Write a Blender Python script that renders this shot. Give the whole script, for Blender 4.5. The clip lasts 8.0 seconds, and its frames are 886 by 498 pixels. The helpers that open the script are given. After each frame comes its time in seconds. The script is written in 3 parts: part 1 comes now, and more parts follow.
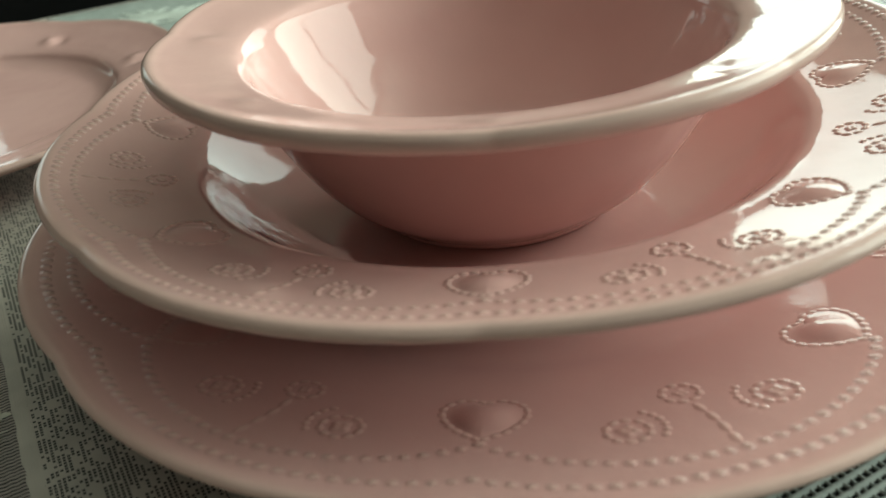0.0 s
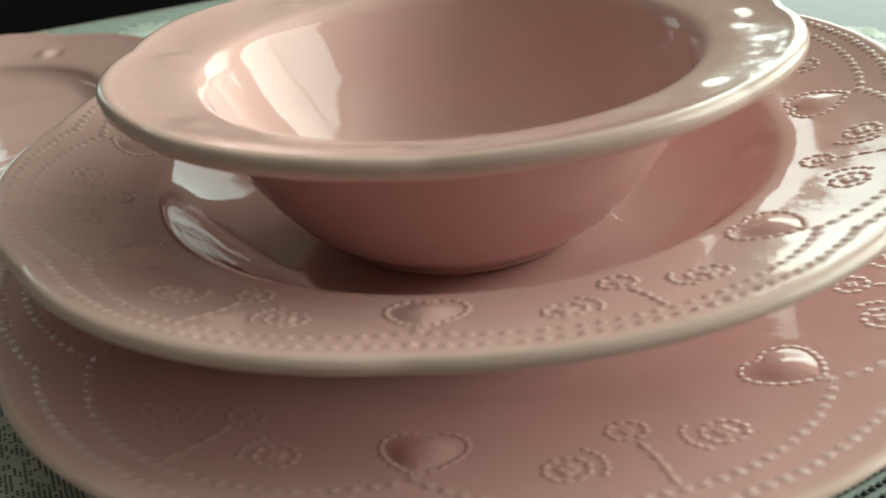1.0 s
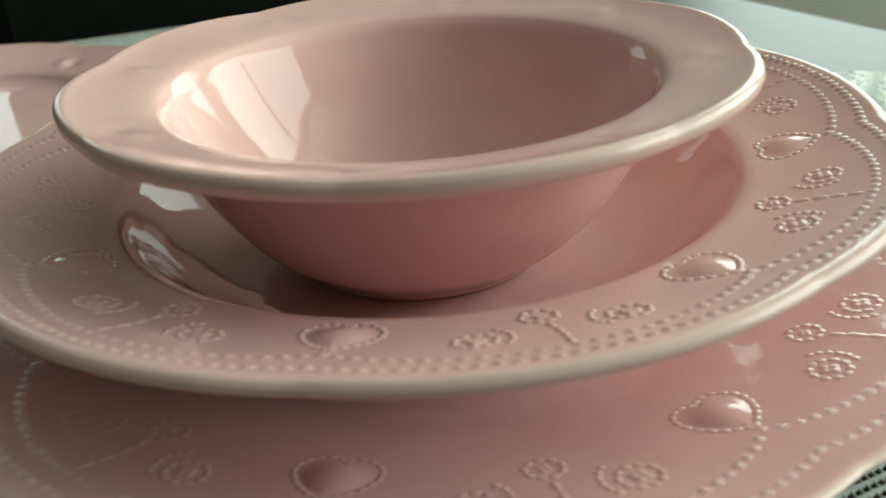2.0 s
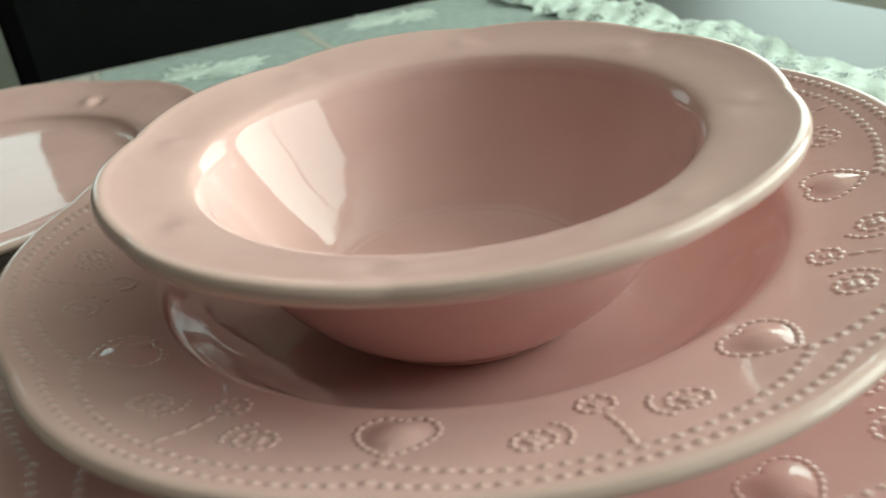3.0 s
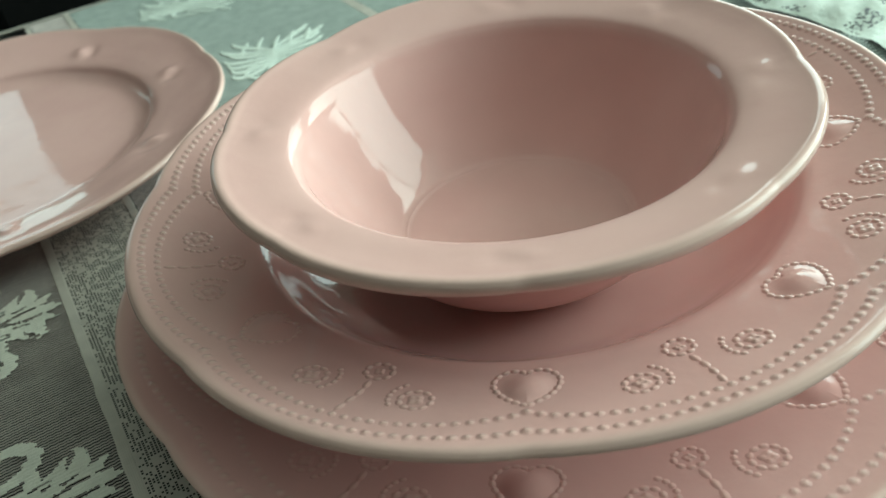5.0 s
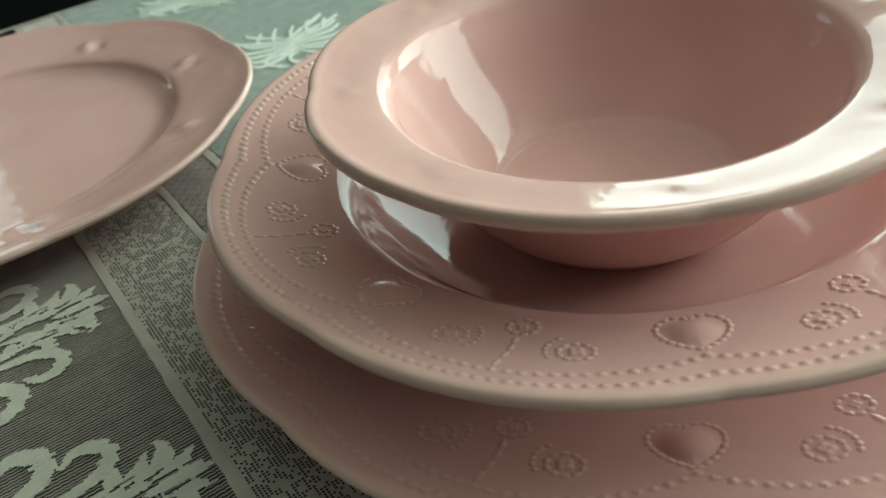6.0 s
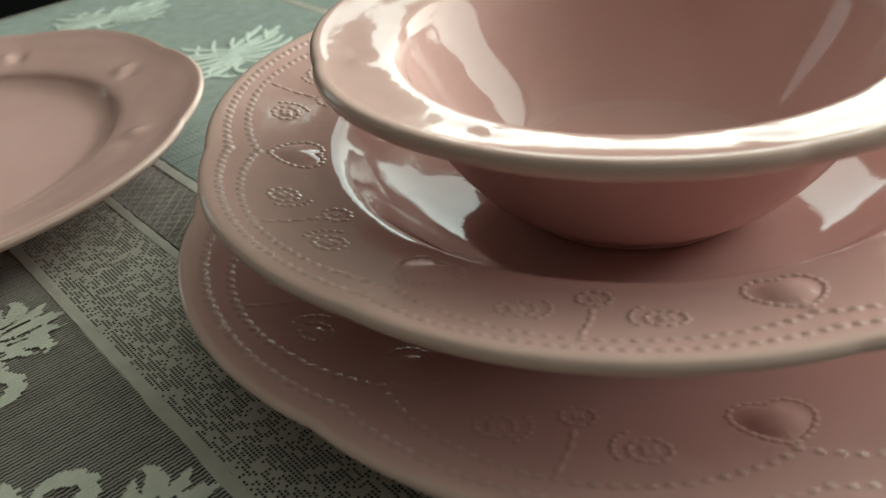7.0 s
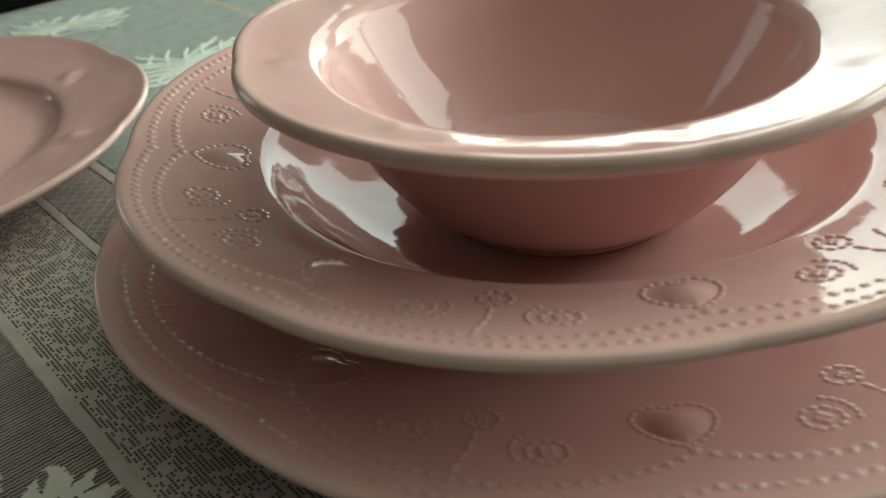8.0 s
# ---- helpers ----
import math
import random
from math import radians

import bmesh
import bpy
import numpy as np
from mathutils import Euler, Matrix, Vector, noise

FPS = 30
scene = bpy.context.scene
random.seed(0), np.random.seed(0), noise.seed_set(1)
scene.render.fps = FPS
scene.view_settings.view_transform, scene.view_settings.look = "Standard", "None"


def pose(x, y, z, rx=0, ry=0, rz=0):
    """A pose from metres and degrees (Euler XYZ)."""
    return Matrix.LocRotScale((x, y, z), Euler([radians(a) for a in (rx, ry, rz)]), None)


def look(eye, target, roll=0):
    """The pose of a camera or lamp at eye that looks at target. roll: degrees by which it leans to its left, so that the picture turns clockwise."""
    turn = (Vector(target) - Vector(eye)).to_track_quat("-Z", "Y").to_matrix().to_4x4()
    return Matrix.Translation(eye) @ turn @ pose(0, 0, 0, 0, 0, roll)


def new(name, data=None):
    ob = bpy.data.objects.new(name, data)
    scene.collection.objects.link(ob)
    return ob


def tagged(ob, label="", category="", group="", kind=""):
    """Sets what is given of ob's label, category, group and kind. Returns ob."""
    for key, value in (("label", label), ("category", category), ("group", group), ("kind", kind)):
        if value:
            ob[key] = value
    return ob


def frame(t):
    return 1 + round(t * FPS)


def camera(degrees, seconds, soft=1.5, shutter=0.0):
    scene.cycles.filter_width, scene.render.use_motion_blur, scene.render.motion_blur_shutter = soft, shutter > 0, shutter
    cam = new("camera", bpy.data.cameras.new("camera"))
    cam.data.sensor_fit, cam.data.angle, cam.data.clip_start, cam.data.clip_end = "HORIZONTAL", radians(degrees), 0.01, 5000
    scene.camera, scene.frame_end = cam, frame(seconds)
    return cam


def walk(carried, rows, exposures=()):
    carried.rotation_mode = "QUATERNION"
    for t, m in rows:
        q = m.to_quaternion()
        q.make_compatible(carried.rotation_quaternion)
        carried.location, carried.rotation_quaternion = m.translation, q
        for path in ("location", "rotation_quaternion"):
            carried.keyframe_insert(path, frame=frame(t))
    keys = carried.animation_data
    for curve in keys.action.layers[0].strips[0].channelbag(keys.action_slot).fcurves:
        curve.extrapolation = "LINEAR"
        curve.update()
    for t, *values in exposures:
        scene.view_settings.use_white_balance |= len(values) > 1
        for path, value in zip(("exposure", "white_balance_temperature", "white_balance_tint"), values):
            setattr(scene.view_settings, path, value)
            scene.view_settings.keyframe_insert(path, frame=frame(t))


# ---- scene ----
TOP = 0.75          # height of the table top
cam = camera(55.0, 8.0, soft=1.4)
cam.data.dof.use_dof, cam.data.dof.focus_distance, cam.data.dof.aperture_fstop = True, 0.245, 17.0
PATH = [
    (0.0, -0.0254, -0.2260, 0.8865, -2.27, -30.12, -5.77),
    (0.5, -0.0184, -0.2236, 0.8854, -1.78, -29.70, -5.45),
    (1.0, -0.0108, -0.2225, 0.8853, -1.28, -28.92, -4.93),
    (2.5, 0.0163, -0.2208, 0.8827, 3.21, -26.61, -3.84),
    (3.0, 0.0084, -0.2100, 0.9007, 3.49, -28.06, -7.20),
    (3.5, -0.0002, -0.2002, 0.9166, 1.70, -31.80, -9.67),
    (4.0, -0.0068, -0.2008, 0.9297, 0.80, -35.23, -10.78),
    (4.5, -0.0160, -0.2165, 0.9395, 0.21, -36.48, -10.35),
    (5.0, -0.0266, -0.2266, 0.9441, -0.27, -36.60, -9.75),
    (6.5, -0.0953, -0.2086, 0.9130, -8.55, -34.71, -8.65),
    (7.0, -0.1062, -0.2004, 0.9037, -13.00, -33.52, -6.78),
    (7.5, -0.0989, -0.1977, 0.9021, -13.94, -33.28, -6.69),
    (8.0, -0.0921, -0.2072, 0.8977, -14.80, -32.08, -4.84),
]


def aim(x, y, z, yaw, pitch, roll):
    """Yaw to the left from +y, pitch up, roll as look() takes it, in degrees."""
    a, b = radians(yaw), radians(pitch)
    way = Vector((-math.sin(a) * math.cos(b), math.cos(a) * math.cos(b), math.sin(b)))
    eye = Vector((x, y, z))
    return look(eye, eye + way, roll)


# seconds, stops, kelvin, tint: the phone's own exposure and white balance
METER = [(0.0, 0.08, 6450, 2), (1.0, 0.08, 6410, 1), (2.5, 0.13, 6230, -1), (3.5, 0.20, 6080, -4), (4.5, 0.20, 5880, -6),
         (5.0, 0.16, 5880, -6), (6.5, 0.02, 6400, 2), (7.0, -0.03, 6430, 4), (8.0, -0.05, 6480, 7)]
walk(cam, [(t, aim(*row)) for t, *row in PATH], METER)

# ---------------------------------------------------------------- light
world = bpy.data.worlds.new("sky")
scene.world = world
world.use_nodes = True
wn = world.node_tree.nodes
sky = wn.new("ShaderNodeTexSky")
sky.sky_type, sky.sun_disc = "NISHITA", False
sky.sun_elevation, sky.sun_rotation = radians(35), radians(60)
world.node_tree.links.new(sky.outputs[0], wn["Background"].inputs[0])
wn["Background"].inputs[1].default_value = 0.12

# windows of the room: wall ("north" y+, "east" x+), span along the wall, sill, head, lamp watts
ROOM = (-2.2, 2.6, -2.4, 2.3)      # x0, x1, y0, y1
HEAD = 2.95
WINDOWS = [("north", 0.70, 2.25, 0.85, 2.40, 25.0), ("north", -2.05, -1.18, 0.90, 2.05, 3.4), ("east", -0.88, 2.08, 0.92, 2.88, 121.0)]


def window_lamp(wall, a, b, sill, head, watts):
    lamp = bpy.data.lights.new("window_daylight", "AREA")
    lamp.shape, lamp.size, lamp.size_y = "RECTANGLE", b - a - 0.1, head - sill - 0.1
    lamp.energy, lamp.color = watts, (0.91, 1.0, 0.875)
    ob = new("window_daylight", lamp)
    mid, z = (a + b) / 2, (sill + head) / 2
    if wall == "north":
        ob.matrix_world = look((mid, ROOM[3] + 0.10, z), (mid, ROOM[2], z))
    else:
        ob.matrix_world = look((ROOM[1] + 0.10, mid, z), (ROOM[0], mid, z))
    return ob


for w in WINDOWS:
    window_lamp(*w)


# ---------------------------------------------------------------- materials
def material(name, colour, rough=0.5, metal=0.0, spec=0.5, second=None, scale=20.0, detail=4.0, amount=1.0,
             bump=0.0, bump_scale=200.0, bump_dist=0.001, coat=0.0, rough_var=0.0, wave=0.0, wave_scale=30.0):
    m = bpy.data.materials.new(name)
    m.use_nodes = True
    nt = m.node_tree
    n, link = nt.nodes, nt.links.new
    b = n["Principled BSDF"]
    b.inputs["Base Color"].default_value = (*colour, 1)
    b.inputs["Roughness"].default_value = rough
    b.inputs["Metallic"].default_value = metal
    b.inputs["Specular IOR Level"].default_value = spec
    b.inputs["Coat Weight"].default_value = coat
    b.inputs["Coat Roughness"].default_value = 0.04
    co = n.new("ShaderNodeTexCoord")
    if second:
        tex = n.new("ShaderNodeTexNoise")
        tex.inputs["Scale"].default_value, tex.inputs["Detail"].default_value = scale, detail
        link(co.outputs["Object"], tex.inputs["Vector"])
        ramp = n.new("ShaderNodeValToRGB")
        ramp.color_ramp.elements[0].position, ramp.color_ramp.elements[1].position = 0.3, 0.7
        ramp.color_ramp.elements[0].color = (*colour, 1)
        ramp.color_ramp.elements[1].color = (*second, 1)
        link(tex.outputs["Fac"], ramp.inputs["Fac"])
        link(ramp.outputs["Color"], b.inputs["Base Color"])
        if rough_var:
            mr = n.new("ShaderNodeMapRange")
            mr.inputs["To Min"].default_value, mr.inputs["To Max"].default_value = rough - rough_var, rough + rough_var
            link(tex.outputs["Fac"], mr.inputs["Value"])
            link(mr.outputs["Result"], b.inputs["Roughness"])
    last = None
    for strength, sc, det in ((wave, wave_scale, 1.0), (bump, bump_scale, 3.0)):
        if strength:
            tx = n.new("ShaderNodeTexNoise")
            tx.inputs["Scale"].default_value, tx.inputs["Detail"].default_value = sc, det
            link(co.outputs["Object"], tx.inputs["Vector"])
            bp = n.new("ShaderNodeBump")
            bp.inputs["Strength"].default_value, bp.inputs["Distance"].default_value = strength, bump_dist
            link(tx.outputs["Fac"], bp.inputs["Height"])
            if last:
                link(last.outputs["Normal"], bp.inputs["Normal"])
            link(bp.outputs["Normal"], b.inputs["Normal"])
            last = bp
    return m


PINK = material("pink_glazed_ceramic", (0.69, 0.415, 0.390), 0.06, second=(0.73, 0.450, 0.423), scale=35.0, spec=0.27,
                wave=0.24, wave_scale=60.0, bump=0.05, bump_scale=210.0, bump_dist=0.0012, rough_var=0.02)


def thin_glaze_and_glints(m, pale):
    """Paler, duller glaze: a thinner coat on lips, highlights put into the colour on beads. The mesh says where, in its
    attribute.
    """
    n, link = m.node_tree.nodes, m.node_tree.links.new
    b = n["Principled BSDF"]
    old = b.inputs["Base Color"].links[0].from_socket
    at = n.new("ShaderNodeAttribute")
    at.attribute_name = "thin_or_glint"
    mix = n.new("ShaderNodeMix")
    mix.data_type = "RGBA"
    link(at.outputs["Fac"], mix.inputs["Factor"])
    link(old, mix.inputs["A"])
    mix.inputs["B"].default_value = (*pale, 1)
    link(mix.outputs["Result"], b.inputs["Base Color"])
    dull = n.new("ShaderNodeMapRange")
    dull.inputs["To Min"].default_value, dull.inputs["To Max"].default_value = 0.05, 0.30
    link(at.outputs["Fac"], dull.inputs["Value"])
    link(dull.outputs["Result"], b.inputs["Roughness"])


thin_glaze_and_glints(PINK, (0.75, 0.58, 0.50))
LACE = material("white_lace_thread", (0.61, 0.555, 0.50), 0.75, second=(0.50, 0.455, 0.41), scale=90.0, bump=0.3, bump_scale=2500.0, bump_dist=0.0003)
NEAR_NET = material("ladder_thread", (0.60, 0.525, 0.495), 0.8, second=(0.46, 0.40, 0.38), scale=120.0)
NET = material("net_thread", (0.385, 0.425, 0.40), 0.8, second=(0.30, 0.335, 0.315), scale=120.0)
MOTIF = material("dense_lace_weave", (0.76, 0.81, 0.75), 0.75, second=(0.64, 0.70, 0.645), scale=120.0, bump=0.35, bump_scale=1800.0, bump_dist=0.0003)
LEAF = material("leaf_scroll_weave", (0.76, 0.735, 0.65), 0.75, second=(0.64, 0.62, 0.55), scale=120.0, bump=0.35, bump_scale=1800.0, bump_dist=0.0003)
TABLE = material("dark_table_veneer", (0.014, 0.014, 0.014), 0.42, spec=0.5, second=(0.022, 0.022, 0.022), scale=6.0, bump=0.1, bump_scale=60.0)
BLACK = material("black_fabric", (0.004, 0.004, 0.004), 0.95, spec=0.1, second=(0.006, 0.006, 0.006), scale=30.0, bump=0.3, bump_scale=300.0)
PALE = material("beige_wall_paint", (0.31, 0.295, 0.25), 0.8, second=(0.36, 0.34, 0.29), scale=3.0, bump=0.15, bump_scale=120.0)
# unseen south, west and east walls: near black only to hold down bounce light
DARK_WALL = material("bounce_cutting_wall", (0.030, 0.028, 0.025), 0.8, second=(0.036, 0.034, 0.030), scale=3.0, bump=0.15, bump_scale=120.0)
CEIL = material("ceiling_paint", (0.85, 0.835, 0.80), 0.85, second=(0.88, 0.865, 0.83), scale=3.0)
# floor colour lowered so that less light bounces up under the rims
FLOOR = material("bounce_cutting_floor", (0.055, 0.050, 0.045), 0.45, second=(0.045, 0.042, 0.037), scale=5.0)
FRAME = material("white_window_paint", (0.75, 0.75, 0.72), 0.4, second=(0.70, 0.70, 0.67), scale=8.0)
WOOD = material("dark_wood", (0.02, 0.014, 0.010), 0.4, second=(0.03, 0.02, 0.014), scale=12.0)


# ---------------------------------------------------------------- mesh helpers
def mesh_ob(name, verts, faces, mat, parent=None, smooth=True, label="", kind="", thin_or_glint=None):
    me = bpy.data.meshes.new(name)
    me.from_pydata([tuple(map(float, v)) for v in verts], [], [tuple(map(int, f)) for f in faces])
    me.materials.append(mat)
    if smooth:
        me.polygons.foreach_set("use_smooth", [True] * len(me.polygons))
    me.update()
    if thin_or_glint is not None:
        me.attributes.new("thin_or_glint", "FLOAT", "POINT").data.foreach_set("value", [float(q) for q in thin_or_glint])
    ob = new(name, me)
    if parent:
        ob.parent = parent
    return tagged(ob, label=label, kind=kind)


def part(name, bm, mat, parent, label="", smooth=False):
    me = bpy.data.meshes.new(name)
    bm.normal_update()
    bm.to_mesh(me)
    bm.free()
    me.materials.append(mat)
    if smooth:
        me.polygons.foreach_set("use_smooth", [True] * len(me.polygons))
    ob = new(name, me)
    if parent:
        ob.parent = parent
    return tagged(ob, label=label)


def again(ob, m):
    """Another object on the same mesh, under the same parent."""
    c = ob.copy()
    scene.collection.objects.link(c)
    c.matrix_basis = m
    return c


def box(bm, x0, x1, y0, y1, z0, z1, bevel=0.0):
    m = pose((x0 + x1) / 2, (y0 + y1) / 2, (z0 + z1) / 2) @ Matrix.Diagonal((x1 - x0, y1 - y0, z1 - z0, 1))
    made = bmesh.ops.create_cube(bm, size=1, matrix=m)
    if bevel:
        edges = {e for v in made["verts"] for e in v.link_edges}
        bmesh.ops.bevel(bm, geom=list(edges), offset=bevel, segments=2, affect="EDGES", profile=0.5)
    return bm


def boxed(*args):
    return box(bmesh.new(), *args)


def spline(pts, per=6):
    """Catmull-Rom through 2D points."""
    p = np.array([pts[0], *pts, pts[-1]], float)
    out = []
    for i in range(1, len(p) - 2):
        for k in range(per):
            t = k / per
            out.append(0.5 * (2 * p[i] + (p[i + 1] - p[i - 1]) * t + (2 * p[i - 1] - 5 * p[i] + 4 * p[i + 1] - p[i + 2]) * t * t
                              + (3 * p[i] - p[i - 1] - 3 * p[i + 1] + p[i + 2]) * t ** 3))
    out.append(p[-2])
    return np.array(out)


# ---------------------------------------------------------------- tableware
def lobe(a, sharp=0.9):
    """Eight lobes round the rim: 0 at the notches (a = 0, 45, ... degrees), 1 at the middle of a lobe."""
    return np.abs(np.sin(4 * a)) ** sharp


def ease(x, a, b):
    t = np.clip((x - a) / (b - a), 0, 1)
    return t * t * (3 - 2 * t)


class Ware:
    """A lobed piece turned from a closed profile; angles count from its first notch."""

    def __init__(self, name, top, under, notch, depth, start, relief=None, label="", x=0.0, y=0.0, z=0.0, turn=0.0, lean=(0.0, 0.0), group=""):
        self.top, self.depth, self.start, self.relief = spline(top, 7), depth, start, relief
        self.edge = top[-1][0]
        self.ob = new(name)
        self.ob.empty_display_size = 0.02
        # lean: degrees by which the piece rises towards +x and +y, where it sits a little askew in the stack
        self.ob.matrix_world = pose(x, y, z, lean[1], -lean[0], 0) @ pose(0, 0, 0, 0, 0, turn)
        tagged(self.ob, label=label, category="bowl" if "bowl" in name else "plate", group=group)
        self.notch = notch
        prof = np.concatenate([self.top, spline(under, 5)])
        n, m = 320, len(prof)
        a = np.arange(n) * 2 * np.pi / n
        verts = []
        ntop = len(self.top)
        for i, (r, z0) in enumerate(prof):
            rr = self.radius(r, a)
            zz = np.full(n, z0) + (self.lift(r, a) if i < ntop else self.lift(r, a) * 0.8)
            verts.append(np.c_[rr * np.cos(a), rr * np.sin(a), zz])
        verts = np.concatenate(verts)
        lip = self.top[-1][1]
        thin_or_glint = np.repeat([math.exp(-((math.hypot(r - self.edge, zz - lip)) / 0.0026) ** 2) * 0.48 for r, zz in prof], n)
        faces = []
        for i in range(m - 1):
            for j in range(n):
                k = (j + 1) % n
                faces.append((i * n + j, i * n + k, (i + 1) * n + k, (i + 1) * n + j))
        faces.append(tuple(range(n - 1, -1, -1)))
        faces.append(tuple(range((m - 1) * n, m * n)))
        faces = [f[::-1] for f in faces]
        self.body = mesh_ob("body", verts, faces, PINK, self.ob, thin_or_glint=thin_or_glint)

    def radius(self, r, a):
        return r + self.depth * (lobe(a) - 0.64) * ease(r, self.start, self.edge)

    def lift(self, r, a):
        z = 0.0009 * (lobe(a) - 0.64) * ease(r, self.start, self.edge) * (1 if self.depth else 0)
        return z + (self.relief(r, a) if self.relief else 0 * a)

    def height(self, r):
        return float(np.interp(r, self.top[:, 0], self.top[:, 1]))

    def slope(self, r):
        return (self.height(r + 0.001) - self.height(r - 0.001)) / 0.002


def dome_mesh(name):
    """A little glazed dome of radius 1 on the plane z = 0."""
    rings, n = ((1.50, -0.05), (1.05, 0.07), (0.72, 0.27), (0.36, 0.41)), 10
    verts = [(q * math.cos(2 * math.pi * k / n), q * math.sin(2 * math.pi * k / n), h) for q, h in rings for k in range(n)]
    verts.append((0, 0, 0.45))
    faces = [(i * n + k, i * n + (k + 1) % n, (i + 1) * n + (k + 1) % n, (i + 1) * n + k) for i in range(3) for k in range(n)]
    faces += [(3 * n + k, 3 * n + (k + 1) % n, 4 * n) for k in range(n)]
    return verts, faces


def bead_row(ware, name, low, high, count, size, tall):
    """A line of single beads right round the rim, dipping in at the notches."""
    # bead tops paler: their highlights are painted into the colour
    first = mesh_ob(name, *dome_mesh(name), PINK, ware.ob, thin_or_glint=[0.0] * 10 + [0.05] * 10 + [0.2] * 10 + [0.4] * 11)
    for i in range(8 * count):
        a = i / count * math.pi / 4
        r = low + (high - low) * float(lobe(np.array(a), 0.8))
        s = size * (1.12 if i % count == 0 else 0.97 + 0.06 * ((i * 7) % 5) / 4)
        m = pose(0, 0, 0, 0, 0, math.degrees(a)) @ pose(r, 0, ware.height(r), 0, -math.degrees(math.atan(ware.slope(r))), 0) @ Matrix.Diagonal((s, s, s * tall, 1))
        if i:
            again(first, m)
        else:
            first.matrix_basis = m


def ridge(ware, pts, beads, size, closed=False, high=0.5):
    """A moulded string of fused beads along points (x, y) of the plate."""
    p = np.array(pts + pts[:1] if closed else pts, float)
    c = spline(p, 8)
    d = np.r_[0, np.cumsum(np.linalg.norm(np.diff(c, axis=0), axis=1))]
    per = 8
    n = beads * per
    t = np.linspace(0, d[-1], n + 1)
    c = np.c_[np.interp(t, d, c[:, 0]), np.interp(t, d, c[:, 1])]
    tan = np.gradient(c, axis=0)
    if closed:
        tan[0] = tan[-1] = c[1] - c[-2]
    tan /= np.linalg.norm(tan, axis=1)[:, None] + 1e-12
    nor = np.c_[-tan[:, 1], tan[:, 0]]
    verts, faces, thin_or_glint = [], [], []
    cross = ((-1.3, -0.1), (-0.95, 0.15), (-0.5, 0.8), (0.0, 1.0), (0.5, 0.8), (0.95, 0.15), (1.3, -0.1))
    m = n if closed else n + 1
    for i in range(m):
        f = max(0.0, 1 - (2 * ((i % per) / per) - 1) ** 2) ** 0.75
        for q, h in cross:
            x, y = c[i] + nor[i] * q * size * 0.86 * (0.35 + 0.65 * f)
            verts.append((x, y, ware.height(math.hypot(x, y)) + size * high * h * (0.04 + 0.96 * f)))
            # painted highlight along the crest of each fused bead
            thin_or_glint.append(0.36 * f * f * max(0.0, h))
    for i in range(n):
        for k in range(6):
            a, b = i * 7 + k, ((i + 1) % m) * 7 + k
            faces.append((a, b, b + 1, a + 1)[::-1])
    return verts, faces, thin_or_glint


def button(ware, x, y, size, high):
    """A small lumpy flower centre."""
    verts, faces, n = [], [], 20
    for q, h in ((1.25, -0.1), (1.0, 0.2), (0.7, 0.75), (0.4, 0.6)):
        for k in range(n):
            b = 2 * math.pi * k / n
            g = q * size * (1 + 0.14 * math.cos(4 * b))
            px, py = x + g * math.cos(b), y + g * math.sin(b)
            verts.append((px, py, ware.height(math.hypot(px, py)) + size * high * 0.8 * h * (1 + 0.25 * math.cos(4 * b))))
    verts.append((x, y, ware.height(math.hypot(x, y)) + size * 0.3 * high))
    for i in range(3):
        for k in range(n):
            faces.append((i * n + k, i * n + (k + 1) % n, (i + 1) * n + (k + 1) % n, (i + 1) * n + k))
    faces += [(3 * n + k, 3 * n + (k + 1) % n, 4 * n) for k in range(n)]
    # the raised lumps get a painted highlight as well
    return verts, faces, [0.0] * n + [0.05] * n + [0.25] * n + [0.2] * (n + 1)


def heart_outline(n):
    """A heart of half width 1, its tip at +x, evenly stepped."""
    t = np.linspace(0, 2 * np.pi, 400)
    y = np.sin(t) ** 3
    x = -(13 * np.cos(t) - 5 * np.cos(2 * t) - 2 * np.cos(3 * t) - np.cos(4 * t)) / 16
    d = np.r_[0, np.cumsum(np.hypot(np.diff(x), np.diff(y)))]
    s = np.linspace(0, d[-1], n + 1)[:-1]
    a = np.arctan2(np.interp(s, d, y), np.interp(s, d, x) - 0.05)
    return 0.56 * np.c_[np.interp(s, d, x), np.interp(s, d, y)] + 0.44 * np.c_[0.05 + np.cos(a), 0.95 * np.sin(a)]


def heart_dome(ware, r, size, rise):
    """A pillow-shaped heart on the rim at angle 0, its tip outwards."""
    line = heart_outline(48)
    verts, faces = [], []
    for q, h in ((1.06, -0.02), (0.97, 0.06), (0.86, 0.22), (0.71, 0.47), (0.51, 0.74), (0.27, 0.93)):
        w = q ** 5
        for x, y in line:
            b = math.atan2(y, x - 0.05)
            x2, y2 = w * x + (1 - w) * (0.05 + 0.85 * math.cos(b)), w * y + (1 - w) * 0.85 * math.sin(b)
            rr, dt = r + size * x2 * q, size * y2 * q
            verts.append((rr, dt, ware.height(math.hypot(rr, dt)) + h * rise))
    verts.append((r - 0.05 * size, 0, ware.height(r) + rise))
    n = len(line)
    for i in range(5):
        for k in range(n):
            k2 = (k + 1) % n
            faces.append((i * n + k, i * n + k2, (i + 1) * n + k2, (i + 1) * n + k)[::-1])
    for k in range(n):
        faces.append((5 * n + k, 5 * n + (k + 1) % n, 6 * n)[::-1])
    return verts, faces


